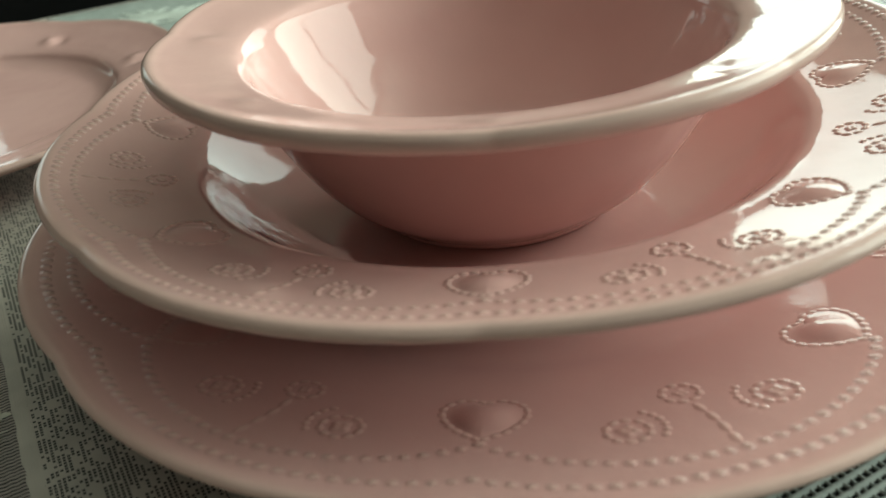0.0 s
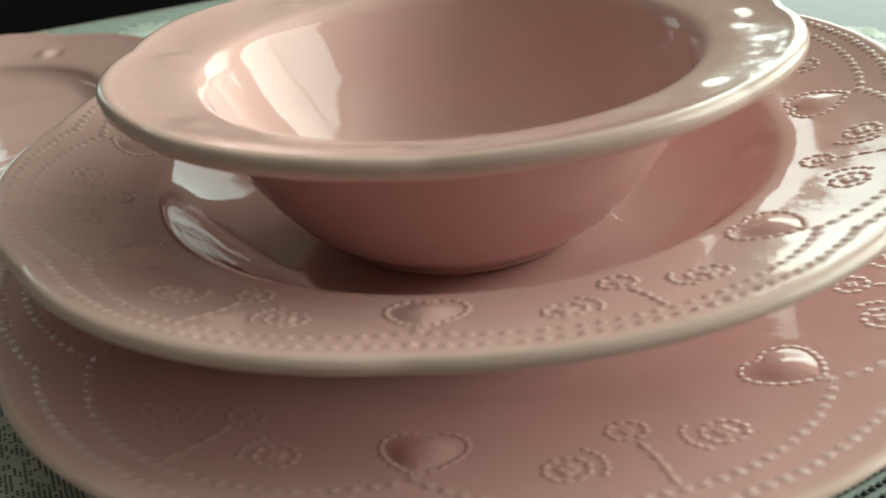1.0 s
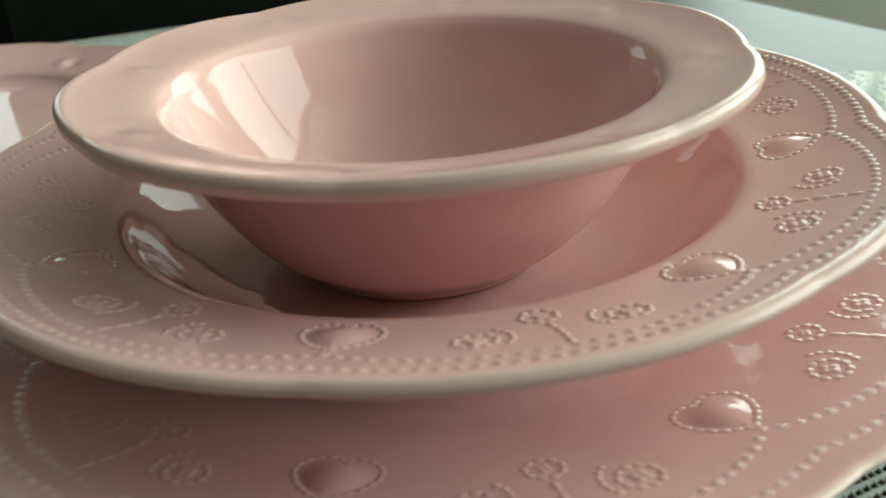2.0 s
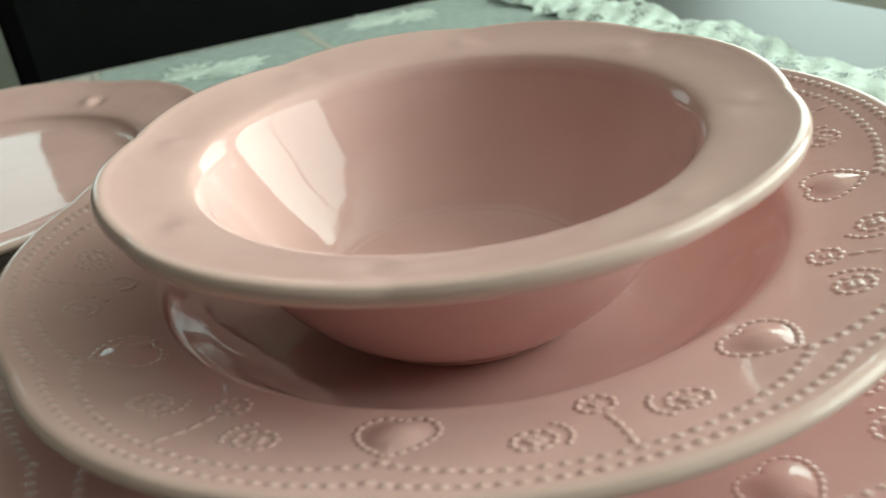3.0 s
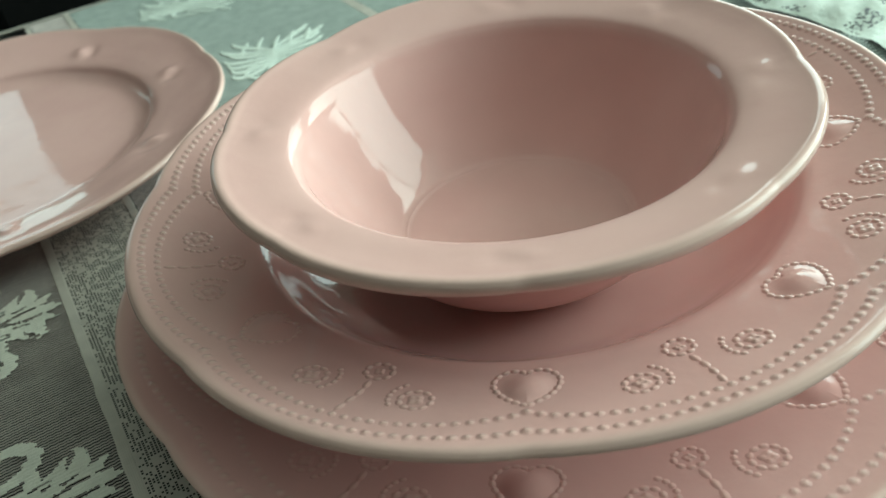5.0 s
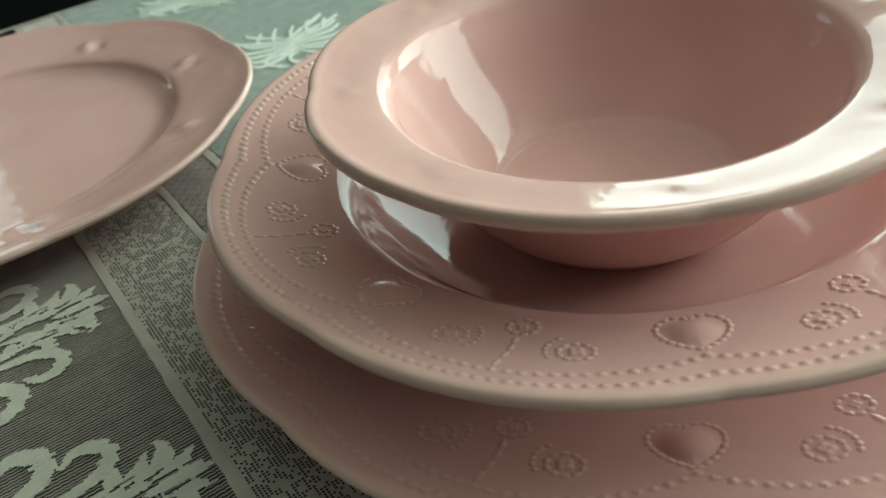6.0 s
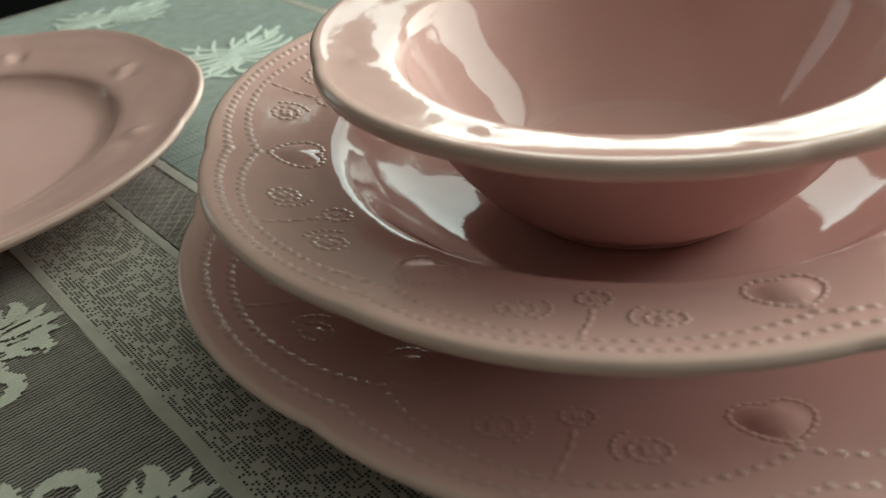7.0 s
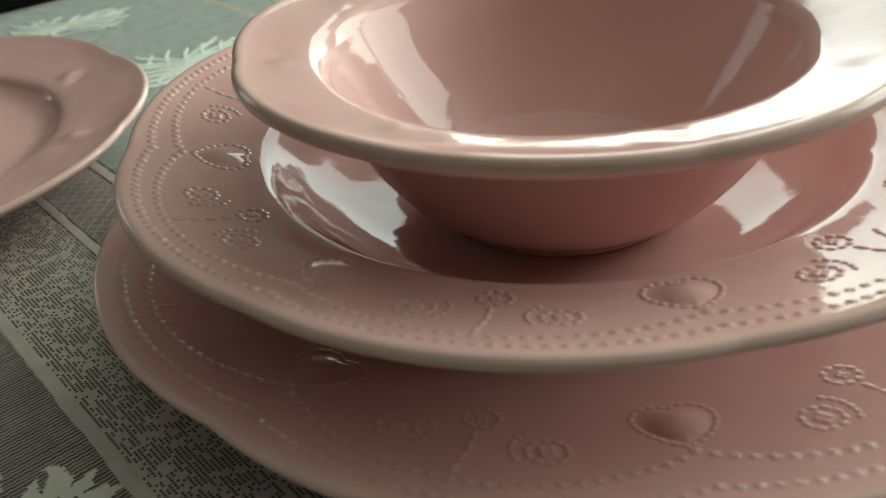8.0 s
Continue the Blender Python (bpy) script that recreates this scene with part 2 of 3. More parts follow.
def place(r0, dr, dt):
    """A point of the plate dr outwards of r0 and dt along the rim, round the middle of a lobe."""
    a = math.pi / 8
    x, y = r0 + dr, dt
    return (x * math.cos(a) - y * math.sin(a), x * math.sin(a) + y * math.cos(a))


def circle_of(r0, dr, dt, rad, n=10):
    return [place(r0, dr + rad * math.cos(2 * math.pi * i / n), dt + 1.06 * rad * math.sin(2 * math.pi * i / n)) for i in range(n)]


def emboss(ware, heart_r, heart_size, inner, outer, flower_r, k, beads, high):
    """The moulded pattern: hearts at the notches, bead lines and flower sprays, eight times round."""
    mm = 1e-3 * k
    kinds = []

    def add(name, vf):
        kinds.append(mesh_ob(name, vf[0], vf[1], PINK, ware.ob, thin_or_glint=vf[2] if len(vf) > 2 else None))

    add("embossed_heart", heart_dome(ware, heart_r, heart_size * 0.86, (0.0006 + 0.0018 * high) * k))
    add("heart_beading", ridge(ware, [(heart_r + heart_size * x, heart_size * y) for x, y in heart_outline(36)], 22, 0.95 * mm, True, 0.9 * high))
    add("petal_ring", ridge(ware, circle_of(flower_r, 0, 0, 3.3 * mm), 9, 1.0 * mm, True, high))
    add("flower_centre", button(ware, *place(flower_r, 0, 0), 1.3 * mm, high))
    reach = inner[1] - 0.0015 - flower_r
    add("stem", ridge(ware, [place(flower_r, 4.4 * mm + (reach - 4.4 * mm) * i / 4, 0.5 * mm * math.sin(i)) for i in range(5)], 4, 1.05 * mm, False, high))
    for s in (-1, 1):
        dr, dt = 8.0 * mm, s * 14.6 * mm
        add("petal_ring", ridge(ware, circle_of(flower_r, dr, dt, 3.7 * mm), 10, 1.0 * mm, True, high))
        add("flower_centre", button(ware, *place(flower_r, dr, dt), 1.9 * mm, high))
        curl = [place(flower_r, dr + 6.6 * mm * math.sin(b) - 0.6 * mm, dt - s * 6.9 * mm * math.cos(b)) for b in np.linspace(-0.85, 0.85, 7)]
        add("tendril", ridge(ware, curl, 6, 0.95 * mm, False, high))
    for ob in kinds:
        for i in range(1, 8):
            again(ob, pose(0, 0, 0, 0, 0, 45 * i))
    bead_row(ware, "rim_bead", *outer, beads + 1, 1.12 * mm, high / 0.5)
    bead_row(ware, "bead", *inner, beads, 1.05 * mm, high / 0.5)


def knobbed(r_in, r_out, rise):
    """Low moulded petals at the notches, running from the well outwards, with a shallow groove on one side."""
    def relief(r, a):
        d = (a + np.pi / 8) % (np.pi / 4) - np.pi / 8
        along = math.exp(-((r - r_in - 0.002) / (0.24 * (r_out - r_in))) ** 2)
        s = d * r - 0.12 * (r - r_in)
        ridge_up = np.exp(-((s - 0.0012) / 0.0040) ** 2) - 0.8 * np.exp(-((s + 0.0058) / 0.0036) ** 2)
        swell = -np.cos(8 * a) * math.exp(-((r - 0.45 * r_in - 0.55 * r_out) / (0.45 * (r_out - r_in))) ** 2)
        return rise * (along * ridge_up + 0.25 * swell)
    return relief


# dinner plate, lowest of the stack
dinner = Ware("dinner_plate",
              [(0.0010, 0.0085), (0.0500, 0.0085), (0.0660, 0.0087), (0.0740, 0.0100), (0.0840, 0.0135), (0.0940, 0.0166), (0.1032, 0.0191), (0.1161, 0.0224), (0.1301, 0.0262), (0.1342, 0.0275), (0.1366, 0.0283), (0.1379, 0.0282), (0.1386, 0.0276)],
              [(0.1387, 0.0271), (0.1382, 0.0261), (0.1370, 0.0252), (0.1322, 0.0233), (0.1161, 0.0184), (0.0980, 0.0130), (0.0860, 0.0085), (0.0740, 0.0050), (0.0700, 0.0040), (0.0680, 0.0010), (0.0660, 0.0008), (0.0640, 0.0035), (0.0010, 0.0035)],
              0, 0.0034, 0.098, label="pink glazed dinner plate with beaded heart rim under the stack", x=0.0060, y=0.0082, z=TOP, turn=-101.8, lean=(-0.10, 0.08))
emboss(dinner, 0.1043, 0.0092, (0.1150, 0.1272), (0.1275, 0.1330), 0.1040, 1.10, 28, 0.19)

# deep plate in the middle of the stack
soup = Ware("soup_plate",
            [(0.0010, 0.0235), (0.0400, 0.0235), (0.0520, 0.0243), (0.0640, 0.0275), (0.0740, 0.0335), (0.0810, 0.0403), (0.0848, 0.0441), (0.0880, 0.0458), (0.0948, 0.0472), (0.1040, 0.0499), (0.1119, 0.0526), (0.1177, 0.0547), (0.1211, 0.0560), (0.1228, 0.0560), (0.1238, 0.0552)],
            [(0.1241, 0.0544), (0.1237, 0.0535), (0.1224, 0.0527), (0.1177, 0.0511), (0.1050, 0.0463), (0.0920, 0.0421), (0.0840, 0.0367), (0.0740, 0.0255), (0.0640, 0.0185), (0.0580, 0.0160), (0.0560, 0.0092), (0.0530, 0.0090), (0.0510, 0.0165), (0.0010, 0.0170)],
            0, 0.0022, 0.090, label="deep pink glazed soup plate with embossed hearts on the dinner plate", x=0.0037, y=0.0082, z=TOP, turn=-98.7, lean=(1.28, 0.05))
emboss(soup, 0.0970, 0.0082, (0.1079, 0.1154), (0.1156, 0.1197), 0.0950, 1.0, 28, 0.38)

# bowl on top
bowl = Ware("soup_bowl",
            [(0.0010, 0.0316), (0.0220, 0.0318), (0.0340, 0.0321), (0.0358, 0.0322), (0.0368, 0.0326), (0.0378, 0.0328), (0.0392, 0.0336), (0.0425, 0.0368), (0.0480, 0.0433), (0.0552, 0.0540), (0.0613, 0.0660), (0.0631, 0.0701), (0.0645, 0.0722), (0.0663, 0.0737), (0.0703, 0.0749), (0.0780, 0.0765), (0.0825, 0.0777), (0.0850, 0.0785), (0.0865, 0.0784), (0.0874, 0.0775)],
            [(0.0876, 0.0764), (0.0872, 0.0750), (0.0860, 0.0740), (0.0830, 0.0731), (0.0760, 0.0718), (0.0694, 0.0704), (0.0665, 0.0674), (0.0620, 0.0573), (0.0550, 0.0446), (0.0474, 0.0345), (0.0404, 0.0285), (0.0375, 0.0262), (0.0360, 0.0243), (0.0340, 0.0237), (0.0320, 0.0260), (0.0010, 0.0262)],
            0, 0.0016, 0.066, relief=knobbed(0.073, 0.087, 0.00035), label="pink glazed rimmed bowl standing on the soup plate", x=0.0006, y=0.0002, z=TOP, turn=-6.4, lean=(0.48, 0.19))

# side plate on its own
side = Ware("side_plate",
            [(0.0010, 0.0075), (0.0500, 0.0075), (0.0720, 0.0077), (0.0800, 0.0082), (0.0862, 0.0104), (0.0905, 0.0136), (0.0986, 0.0156), (0.1083, 0.0174), (0.1180, 0.0196), (0.1233, 0.0212), (0.1253, 0.0218), (0.1263, 0.0216), (0.1270, 0.0208)],
            [(0.1270, 0.0199), (0.1264, 0.0190), (0.1251, 0.0183), (0.1169, 0.0162), (0.1008, 0.0131), (0.0880, 0.0062), (0.0780, 0.0035), (0.0740, 0.0010), (0.0720, 0.0008), (0.0700, 0.0030), (0.0010, 0.0030)],
            0, 0.0030, 0.090, relief=knobbed(0.101, 0.122, 0.0013), label="pink glazed plate with moulded petal rim, alone on lace", x=-0.2464, y=0.1678, z=TOP, turn=26.0)

# ---------------------------------------------------------------- the table and its lace cloth
TURN = 25.0
U0, U1, V0, V1 = -0.50, 0.394, -0.42, 0.467


def on_table(ob, z=0.0):
    ob.matrix_world = pose(0, 0, TOP + z, 0, 0, TURN)
    return ob


table = on_table(new("dining_table"))
tagged(table, "dark polished dining table under a lace tablecloth", "table")
part("tabletop", boxed(U0, U1, V0, V1, -0.034, -0.0015, 0.004), TABLE, table)
part("apron", boxed(U0 + 0.06, U1 - 0.06, V0 + 0.06, V1 - 0.06, -0.11, -0.036, 0.002), WOOD, table)
for x in (U0 + 0.09, U1 - 0.09):
    for y in (V0 + 0.09, V1 - 0.09):
        part("leg", boxed(x - 0.03, x + 0.03, y - 0.03, y + 0.03, -TOP, -0.036, 0.004), WOOD, table)

cloth = on_table(new("tablecloth"))
tagged(cloth, "off-white lace tablecloth with leaf scrolls over the dark table", "tablecloth")
EDGE = 0.236          # where the flat lace ends and the rippled border begins


def threads(name, spans, along_u, pitch, width, rise, z, wobble=0.0, zigzag=0.0):
    """Raised parallel threads: spans of (a0, a1, b0, b1), running from a0 to a1, set side by side from b0 to b1."""
    verts, faces = [], []
    rng = random.Random(len(name))
    for a0, a1, b0, b1 in spans:
        for i in range(int((b1 - b0) / pitch)):
            b = b0 + (i + 0.5) * pitch + rng.uniform(-0.06, 0.06) * pitch
            cuts = max(1, int((a1 - a0) / (0.0012 if zigzag else 0.0045))) if wobble else 1
            base = len(verts)
            for c in range(cuts + 1):
                a = a0 + (a1 - a0) * c / cuts
                w = rng.uniform(-wobble, wobble) + zigzag * (1 if c % 2 else -1)
                for s, h in ((-0.5, 0.0), (-0.2, rise), (0.2, rise), (0.5, 0.0)):
                    q = b + w + s * width
                    verts.append((a, q, z + h) if along_u else (q, a, z + h))
            for c in range(cuts):
                for k in range(3):
                    p = base + c * 4 + k
                    faces.append((p, p + 1, p + 5, p + 4))
    return mesh_ob(name, verts, faces, LACE if "band" in name else NEAR_NET if "ladder" in name or "diamond" in name else NET, cloth, smooth=True, kind="stuff")


threads("ladder_net", [(-0.27, -0.140, -0.20, 0.30)], True, 0.00128, 0.00052, 0.0003, 0.0004, 0.00005, 0.00013)
threads("outer_ladder_net", [(U0, -0.27, V0, V1), (-0.27, -0.140, V0, -0.20), (-0.27, -0.140, 0.30, V1)], True, 0.00128, 0.00056, 0.0003, 0.0004, 0.0001)
threads("diamond_net", [(-0.098, -0.075, V0, V1)], True, 0.00130, 0.00046, 0.0003, 0.0004, 0.0001, 0.00015)


def lattice(name, u0, u1, v0, v1, pitch, width, z):
    """Crossing slanted threads over a narrow band."""
    verts, faces = [], []
    for i in range(int((v1 - v0) / pitch)):
        for lean in (-1, 1):
            a, b = v0 + i * pitch, v0 + i * pitch + lean * (u1 - u0)
            p = len(verts)
            verts += [(u0, a - width / 2, z), (u0, a + width / 2, z), (u1, b + width / 2, z), (u1, b - width / 2, z)]
            faces.append((p, p + 3, p + 2, p + 1))
    return mesh_ob(name, verts, faces, NEAR_NET, cloth, smooth=False, kind="stuff")


lattice("diamond_lattice", -0.098, -0.075, V0 + 0.03, V1 - 0.03, 0.0056, 0.0006, 0.0009)
threads("fine_net", [(-0.070, 0.079, V0, V1), (0.086, EDGE, V0, V1)], True, 0.0026, 0.0016, 0.0007, 0.0004, 0.0001)
threads("fine_cross_net", [(V0, V1, -0.070, 0.079), (V0, V1, 0.086, EDGE)], False, 0.0022, 0.0008, 0.0004, 0.0004)


def slab(name, u0, u1, v0, v1, z, label=""):
    """A strip of close weave with a softly uneven edge."""
    n = 240
    verts, faces = [], []
    rng = random.Random(int(u0 * 10000))
    for i in range(n + 1):
        v = v0 + (v1 - v0) * i / n
        e0, e1 = rng.uniform(-3e-4, 3e-4), rng.uniform(-3e-4, 3e-4)
        for u, zz in ((u0 + e0, z - 2e-4), (u0 + 0.0006, z), ((u0 + u1) / 2, z), (u1 - 0.0006, z), (u1 + e1, z - 2e-4)):
            verts.append((u, v, zz))
    for i in range(n):
        for k in range(4):
            p = i * 5 + k
            faces.append((p, p + 1, p + 6, p + 5))
    return mesh_ob(name, verts, faces, LACE, cloth, label=label)


for u0, u1 in ((-0.1404, -0.1366), (-0.1022, -0.0985), (-0.0750, -0.0705), (0.079, 0.086)):
    slab("woven_band", u0, u1, V0, V1, 0.0009)
    threads("band_thread", [(V0, V1, u0 + 0.0003, u1 - 0.0003)], False, 0.00062, 0.00060, 0.00004, 0.0010, 0.00005)


def speckle(name, u0, u1, v0, v1, cell, share, z):
    """Close weave with clusters of small square holes."""
    nu, nv = int((u1 - u0) / cell), int((v1 - v0) / cell)
    us = u0 + (u1 - u0) * (np.arange(2 * nu + 1) // 2 + (np.arange(2 * nu + 1) % 2) * 0.37) / nu
    vs = v0 + (v1 - v0) * (np.arange(2 * nv + 1) // 2 + (np.arange(2 * nv + 1) % 2) * 0.30) / nv
    verts = [(u, v, z) for v in vs for u in us]
    rng = np.random.default_rng(4)
    hole = rng.random((nv, nu))
    coarse = rng.random((nv // 2 + nu // 4 + 3, nu // 2 + 3))
    y, x = np.arange(nv)[:, None] / 2.1 + np.arange(nu)[None, :] / 5.0, np.arange(nu)[None, :] / 2.0
    j0, i0 = y.astype(int), x.astype(int)
    fy, fx = y - j0, x - i0
    blot = ((1 - fy) * ((1 - fx) * coarse[j0, i0] + fx * coarse[j0, i0 + 1])
            + fy * ((1 - fx) * coarse[j0 + 1, i0] + fx * coarse[j0 + 1, i0 + 1]))
    blot = ease(blot, 0.2, 0.8)
    faces = []
    w = 2 * nu + 1
    for j in range(2 * nv):
        for i in range(2 * nu):
            if i % 2 and j % 2 and hole[j // 2, i // 2] < share * (0.45 + 0.9 * blot[j // 2, i // 2]):
                continue
            p = j * w + i
            faces.append((p, p + 1, p + w + 1, p + w))
    return mesh_ob(name, verts, faces, LACE, cloth, smooth=False, kind="stuff")


speckle("speckled_band", -0.1368, -0.1020, -0.26, 0.40, 0.00108, 0.72, 0.0008)


def stroke(verts, faces, pts, widths, z):
    """A flat ribbon along a curve with rounded, raised section."""
    c = spline(pts, 6)
    w = np.interp(np.linspace(0, 1, len(c)), np.linspace(0, 1, len(widths)), widths)
    tan = np.gradient(c, axis=0)
    tan /= np.linalg.norm(tan, axis=1)[:, None] + 1e-9
    nor = np.c_[-tan[:, 1], tan[:, 0]]
    base = len(verts)
    for p, q, h in zip(c, nor, w):
        for s, up in ((-0.5, 0.0), (-0.4, 1.0), (0.4, 1.0), (0.5, 0.0)):
            verts.append((p[0] + q[0] * s * h, p[1] + q[1] * s * h, z - 0.0003 * (1 - up)))
    for i in range(len(c) - 1):
        for k in range(3):
            p = base + i * 4 + k
            faces.append((p, p + 1, p + 5, p + 4))


def scroll_leaf():
    """A filet palmette with notched tips towards +u and curled scrolls behind, woven cell by cell, about 9 cm across."""
    du, dv = 0.75, 0.71
    u, v = np.arange(-84, 18, du), np.arange(-50, 50.1, dv)
    gu, gv = np.meshgrid(u, v)
    rng = np.random.default_rng(12)
    jag = np.repeat(rng.uniform(-0.9, 0.9, (len(v) // 2 + 1, 1)), 2, axis=0)[:len(v)]
    gu = gu + jag + rng.uniform(-0.35, 0.35, gu.shape)

    def near(strokes):
        best = np.full(gu.shape, 99.0)
        for pts, widths in strokes:
            c = spline(pts, 6)
            w = np.interp(np.linspace(0, 1, len(c)), np.linspace(0, 1, len(widths)), widths)
            for (x, y), q in zip(c, w):
                best = np.minimum(best, np.hypot(gu - x, gv - y) - 0.41 * q)
        return best

    solid = [([(-40, 0), (-26, 1), (-12, 0), (2, 0)], (2, 5, 14, 17)), ([(0, 0), (8, 0), (14, -1)], (14, 8, 2.5))]
    slots = [([(-22, 0), (-13, 1), (-6, 0)], (2, 6, 4.5)), ([(-15, 1), (-10, -2)], (3, 4))]
    for g in (-1, 1):
        solid += [([(-6, 2 * g), (3, 8 * g), (6, 13 * g), (5, 17 * g)], (9, 8, 5, 2)), ([(-2, 3 * g), (7, 5 * g), (12, 8 * g)], (10, 6, 2)),
                  ([(-12, 4 * g), (-9, 12 * g), (-9, 18 * g)], (9, 6, 2)), ([(-20, 6 * g), (-18, 9 * g)], (6, 3)),
                  ([(-16, 8 * g), (-3, 10 * g), (1, 15 * g)], (5, 5, 2)),
                  ([(-56, 4 * g), (-40, 8 * g), (-28, 9 * g), (-14, 7 * g)], (3, 6, 6, 5)),
                  
                  ([(-50, 13 * g), (-30, 14 * g), (-15, 15.5 * g), (-8, 20 * g), (-8, 27 * g), (-14, 30 * g), (-19, 27 * g)], (3, 4.5, 5.5, 6.5, 6.5, 5.5, 3.5)),
                  ([(-66, 15 * g), (-46, 21 * g), (-31, 23.5 * g), (-24, 29 * g), (-25, 36.5 * g), (-32, 40 * g), (-38, 36 * g)], (4, 6.5, 7, 8, 8, 6.5, 4)),
                  ([(-48, 30 * g), (-52, 38 * g), (-50, 46 * g)], (5, 6, 2)), ([(-82, 4 * g), (-68, 7 * g), (-56, 4 * g)], (4, 9, 5))]
        slots += [([(-50, 6 * g), (-36, 11.5 * g), (-24, 11 * g)], (1.0, 1.5, 1.4)), ([(-44, 3 * g), (-32, 5 * g), (-22, 4.5 * g)], (1.4, 2.0, 1.0)),
                  ([(-18, 7 * g), (-10, 8.5 * g), (-5, 9 * g)], (0.9, 1.4, 0.9)), 
                  ([(-2, 5 * g), (3, 6 * g)], (1.6, 1.2)), ([(-74, 6 * g), (-66, 6 * g)], (1.2, 1.6)),
                  ([(-58, 8 * g), (-40, 12 * g), (-22, 12 * g)], (1.6, 2.0, 1.4)), ([(-8, 1 * g), (2, 3 * g), (7, 3 * g)], (1.6, 2.2, 1.4))]
    fill = (near(solid) < 0) & ~(near(slots) < 0)
    verts, at, faces = [], {}, []

    def corner(i, j):
        if (i, j) not in at:
            at[i, j] = len(verts)
            verts.append(((u[0] + i * du) * 0.001, (v[0] + j * dv) * 0.001, 0.0012 + 0.00010 * (j % 2) + 0.00008 * float(rng.random())))
        return at[i, j]

    for j, i in zip(*np.nonzero(fill)):
        faces.append((corner(i, j), corner(i + 1, j), corner(i + 1, j + 1), corner(i, j + 1)))
    return verts, faces


v, f = scroll_leaf()
first = mesh_ob("leaf_scroll", v, f, LEAF, cloth, smooth=False)
first.matrix_basis = pose(-0.1565, 0.112, 0)
for k in (-3, -2, -1, 1, 2, 3):
    again(first, pose(-0.1565, 0.112 + k * 0.100, 0))


def spray_motif():
    """A loose bunch of long curved leaves round a looped bud, about 8 cm long."""
    verts, faces = [], []
    z, mm = 0.0012, 0.001
    rng = random.Random(8)

    def s(pts, widths):
        nonlocal z
        z += 0.00001
        stroke(verts, faces, [(a * mm, b * mm) for a, b in pts], [q * mm for q in widths], z)

    for k in range(8):
        y = -21 + 42 * k / 7
        l = rng.uniform(33, 42) - abs(y - 4) * 0.45
        s([(-3, y * 0.30), (l * 0.4, y * 0.72), (l * 0.75, y * 0.95 + 1), (l, y * 0.95 + 6)], (1.6, 3.6, 3.8, 1.6))
    for k in range(7):
        y = -16 + 32 * k / 6
        l = rng.uniform(20, 30) - abs(y) * 0.3
        s([(0, y * 0.35), (-8 - l * 0.45, y * 0.85), (-10 - l * 0.85, y * 1.05 + 2), (-10 - l, y * 1.05 + 6)], (1.6, 3.6, 3.4, 1.4))
    for cx, cy, r, a in ((-16, -13, 7.0, 0.6), (-2, -15, 6.0, 1.4)):
        s([(cx + r * math.cos(a + t), cy + 0.8 * r * math.sin(a + t)) for t in np.linspace(0, 4.4, 9)], (2.4, 2.8, 1.4))
    for k in range(5):
        x = -26 + 11 * k
        s([(x + 4, 8), (x + 6, 14 + 2 * (k % 2)), (x + 10, 20 + 2 * (k % 2))], (1.6, 2.8, 1.2))
        s([(x + 6, -16), (x + 9, -20), (x + 15, -22 + 2 * (k % 2))], (1.4, 2.8, 1.2))
    return verts, faces


v, f = spray_motif()
first = mesh_ob("flower_motif", v, f, MOTIF, cloth, smooth=False)
first.matrix_basis = pose(0.014, 0.268, 0, 0, 0, -14) @ Matrix.Diagonal((0.88, 1.38, 1, 1))
for u, vv, a in ((0.000, 0.400, -25), (0.012, 0.170, -20), (0.012, 0.055, -22), (0.150, 0.340, 160), (0.155, 0.225, 165), (0.150, 0.110, 160), (-0.030, -0.30, 0), (0.150, 0.435, 155)):
    again(first, pose(u, vv, 0, 0, 0, a))


def ripple(u, v):
    """Height of the loose, ruffled border over the table."""
    t = ease(u, EDGE - 0.03, EDGE + 0.012)
    big = 0.0040 + 0.0036 * np.sin(v * 62 + 1.2 * np.sin(v * 19) + 30 * u)
    return 0.0009 + t * (big + 0.0008 * np.sin(v * 151 + 90 * u) + 0.0004 * np.sin(v * 330 - 240 * u))


def border():
    """Puffy close lace with a scalloped, frilled outer edge and scattered eyelets."""
    nu, nv = 44, 760
    vs = np.linspace(V0, V1, nv + 1)
    verts, faces = [], []
    rng = random.Random(3)
    for v in vs:
        inn = EDGE - 0.004 + 0.004 * math.sin(v * 118 + 2 * math.sin(v * 37))
        out = EDGE + 0.045 + 0.006 * abs(math.sin(v * 85)) + 0.003 * math.sin(v * 29) + rng.uniform(-6e-4, 6e-4)
        for i in range(nu + 1):
            u = inn + (out - inn) * i / nu
            verts.append((u, v + rng.uniform(-2e-4, 2e-4), float(ripple(u, v)) + rng.uniform(-2.2e-4, 2.2e-4)))
    eye = np.random.default_rng(5).random((nv // 9 + 1, nu // 6 + 1))
    for j in range(nv):
        for i in range(nu):
            dense = eye[j // 9, i // 6]
            if 1 < i < nu - 2 and dense < 0.35 and rng.random() < 0.42:
                continue
            p = j * (nu + 1) + i
            faces.append((p, p + 1, p + nu + 2, p + nu + 1))
    return mesh_ob("scalloped_border", verts, faces, MOTIF, cloth, smooth=True)


border()

# the fall of the cloth over the far table edge
n = 160
verts, faces = [], []
for i in range(n + 1):
    u = U0 + (EDGE - U0) * i / n
    for k, (dv, z) in enumerate(((-0.006, 0.0012), (0.000, 0.0010), (0.0035, -0.004), (0.004, -0.05), (0.004, -0.16))):
        verts.append((u, V1 + dv + (0.004 * (1 + math.sin(u * 55)) * k / 4 if k > 1 else 0), z))
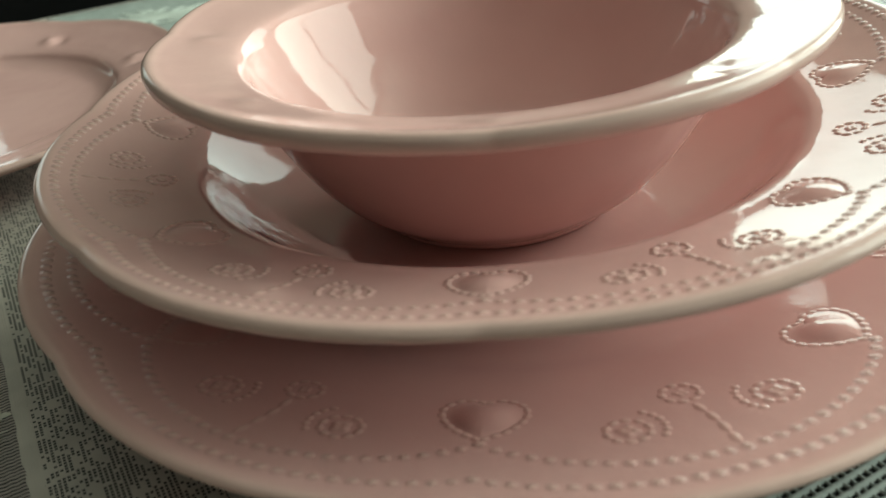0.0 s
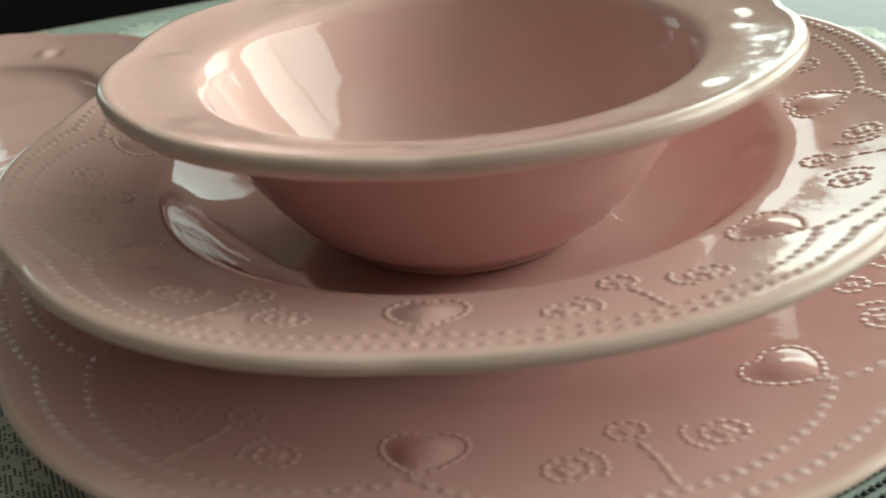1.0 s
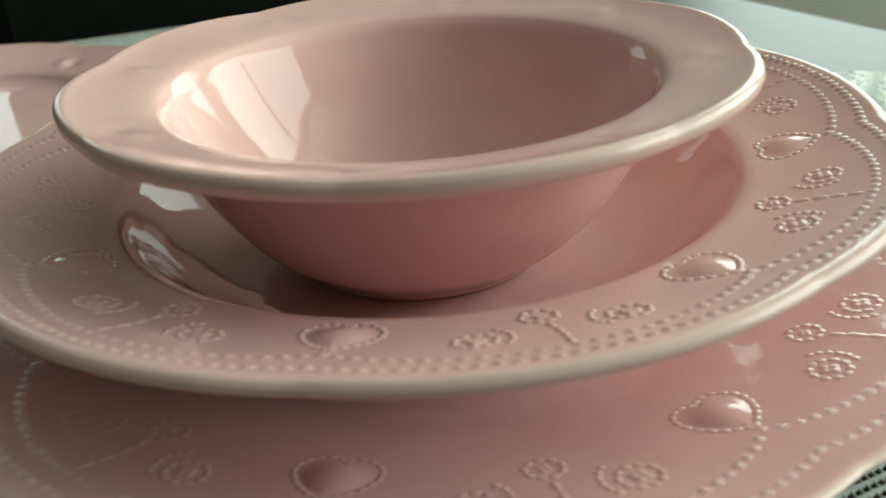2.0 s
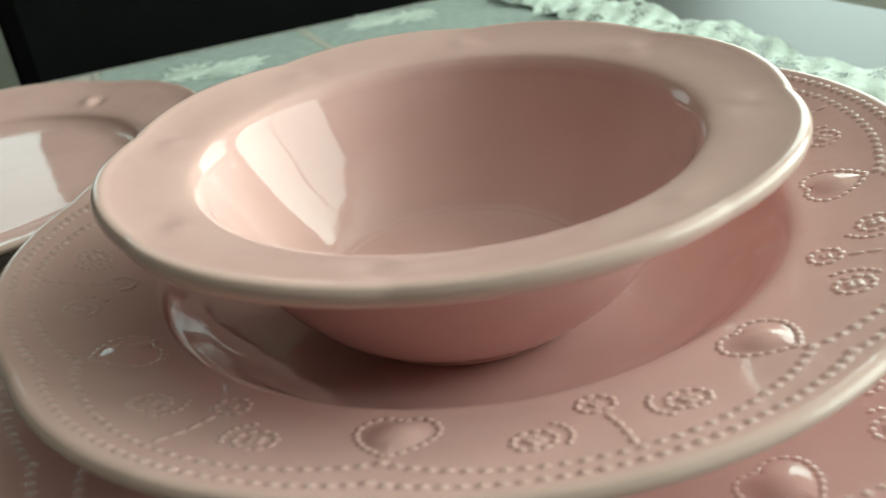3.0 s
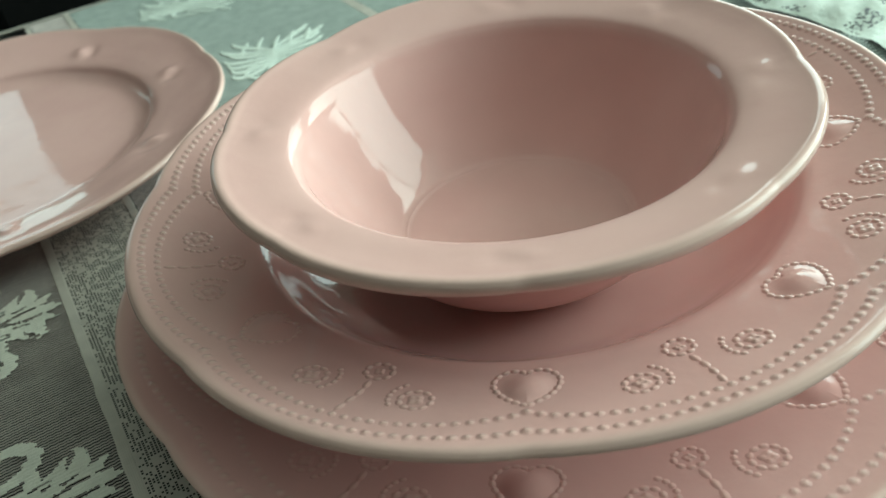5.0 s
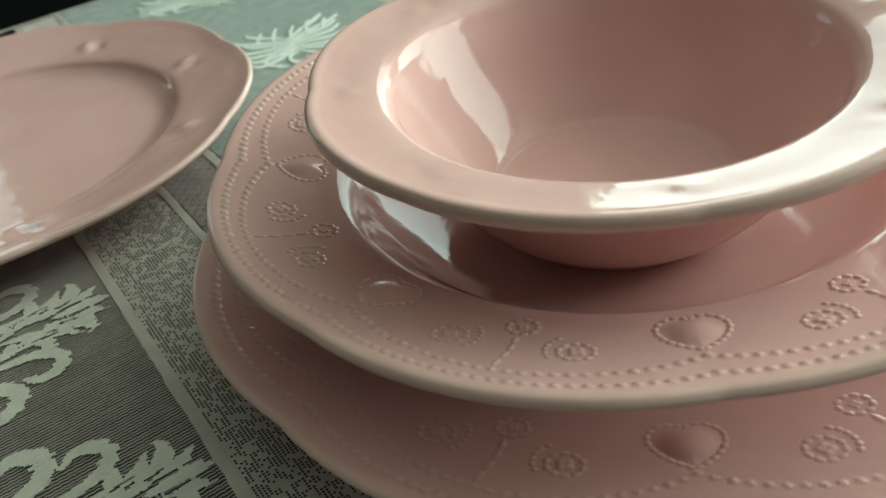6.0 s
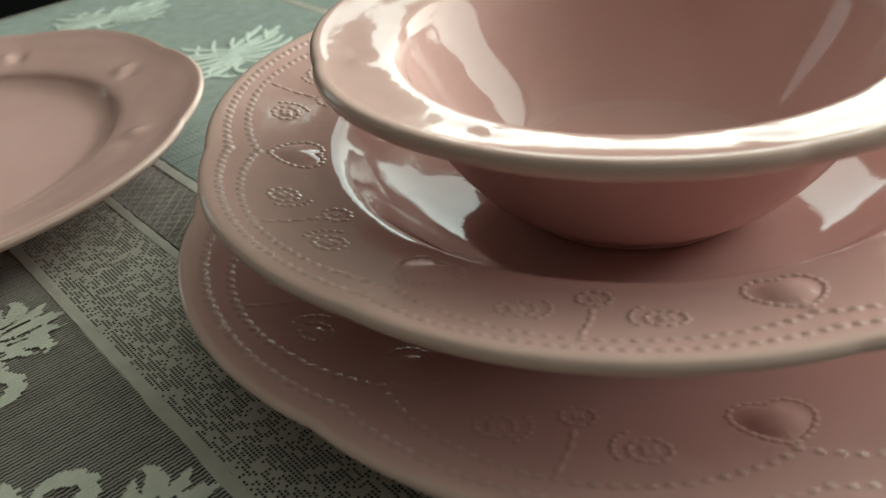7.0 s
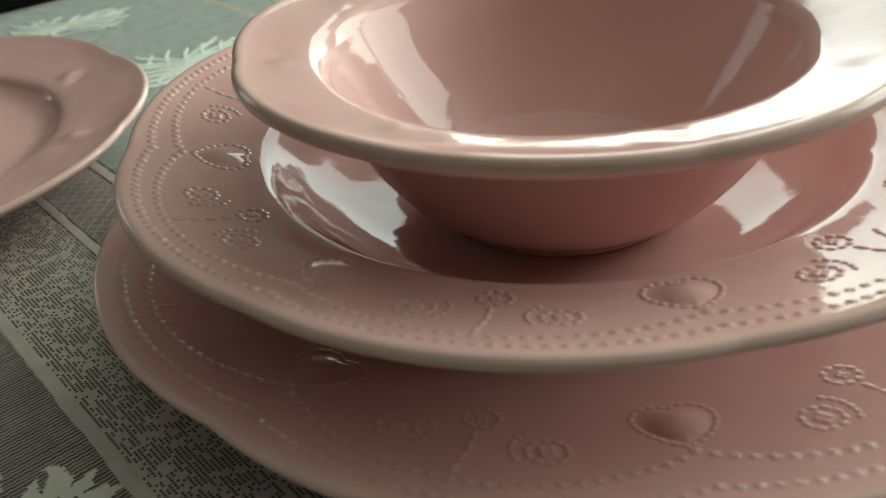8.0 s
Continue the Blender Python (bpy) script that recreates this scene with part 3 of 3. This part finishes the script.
for i in range(n):
    for k in range(4):
        p = i * 5 + k
        faces.append((p, p + 1, p + 6, p + 5))
mesh_ob("hanging_fall", verts, faces, LACE, cloth)

# ---------------------------------------------------------------- the chair behind the table
chair = new("dining_chair")
chair.matrix_world = pose(0, 0, 0, 0, 0, TURN)
tagged(chair, "black upholstered chair turned away behind the table", "chair")
CU, CV = 0.10, 0.495
part("seat", boxed(CU - 0.22, CU + 0.22, CV + 0.06, CV + 0.50, 0.40, 0.48, 0.02), BLACK, chair)
part("backrest", boxed(CU - 0.225, CU + 0.225, CV, CV + 0.06, 0.38, TOP + 0.16, 0.015), BLACK, chair)
for x in (-0.19, 0.19):
    for y in (0.09, 0.46):
        part("leg", boxed(CU + x - 0.02, CU + x + 0.02, CV + y - 0.02, CV + y + 0.02, 0.0, 0.40, 0.003), WOOD, chair)

# ---------------------------------------------------------------- the room
X0, X1, Y0, Y1 = ROOM
T = 0.2


def setting(name, bm, mat, label):
    return tagged(part(name, bm, mat, None), label, kind="structure")


setting("floor", boxed(X0 - T, X1 + T, Y0 - T, Y1 + T, -0.1, 0.0), FLOOR, "tiled floor, darkened to cut bounce light")
setting("ceiling", boxed(X0 - T, X1 + T, Y0 - T, Y1 + T, HEAD, HEAD + 0.1), CEIL, "plain off-white ceiling")


def wall(name, horizontal, lo, hi, at, out, holes):
    """A wall with window openings: holes of (a, b, sill, head)."""
    bm = bmesh.new()

    def piece(a, b, z0, z1):
        if b - a > 1e-4 and z1 - z0 > 1e-4:
            d0, d1 = sorted((at, at + out * T))
            box(bm, *((a, b, d0, d1) if horizontal else (d0, d1, a, b)), z0, z1)
    last = lo
    for a, b, s, h in sorted(holes):
        piece(last, a, 0, HEAD)
        piece(a, b, 0, s)
        piece(a, b, h, HEAD)
        last = b
    piece(last, hi, 0, HEAD)
    # all but the north wall are darkened to keep shadows deep
    return setting(name, bm, PALE if name == "wall_north" else DARK_WALL, "plain room wall, darkened to cut bounce on all but the north")


holes = {"north": [], "east": []}
for w, a, b, s, h, _ in WINDOWS:
    holes[w].append((a, b, s, h))
wall("wall_north", True, X0 - T, X1 + T, Y1, 1, holes["north"])
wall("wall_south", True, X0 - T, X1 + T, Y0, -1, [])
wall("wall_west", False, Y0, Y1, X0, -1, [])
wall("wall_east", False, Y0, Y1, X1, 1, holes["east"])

for k, (w, a, b, s, h, _) in enumerate(WINDOWS):
    win = new("window_%d" % (k + 1))
    tagged(win, "white framed window letting in grey daylight", kind="structure")

    def bar(name, a0, a1, z0, z1):
        if w == "north":
            part(name, boxed(a0, a1, Y1 + 0.02, Y1 + 0.07, z0, z1, 0.004), FRAME, win)
        else:
            part(name, boxed(X1 + 0.02, X1 + 0.07, a0, a1, z0, z1, 0.004), FRAME, win)
    bar("frame", a, a + 0.05, s, h)
    bar("frame", b - 0.05, b, s, h)
    bar("frame", a + 0.05, b - 0.05, s, s + 0.05)
    bar("frame", a + 0.05, b - 0.05, h - 0.05, h)
    panes = max(1, round((b - a) / 1.5))
    for i in range(1, panes):
        q = a + (b - a) * i / panes
        bar("mullion", q - 0.03, q + 0.03, s + 0.05, h - 0.05)
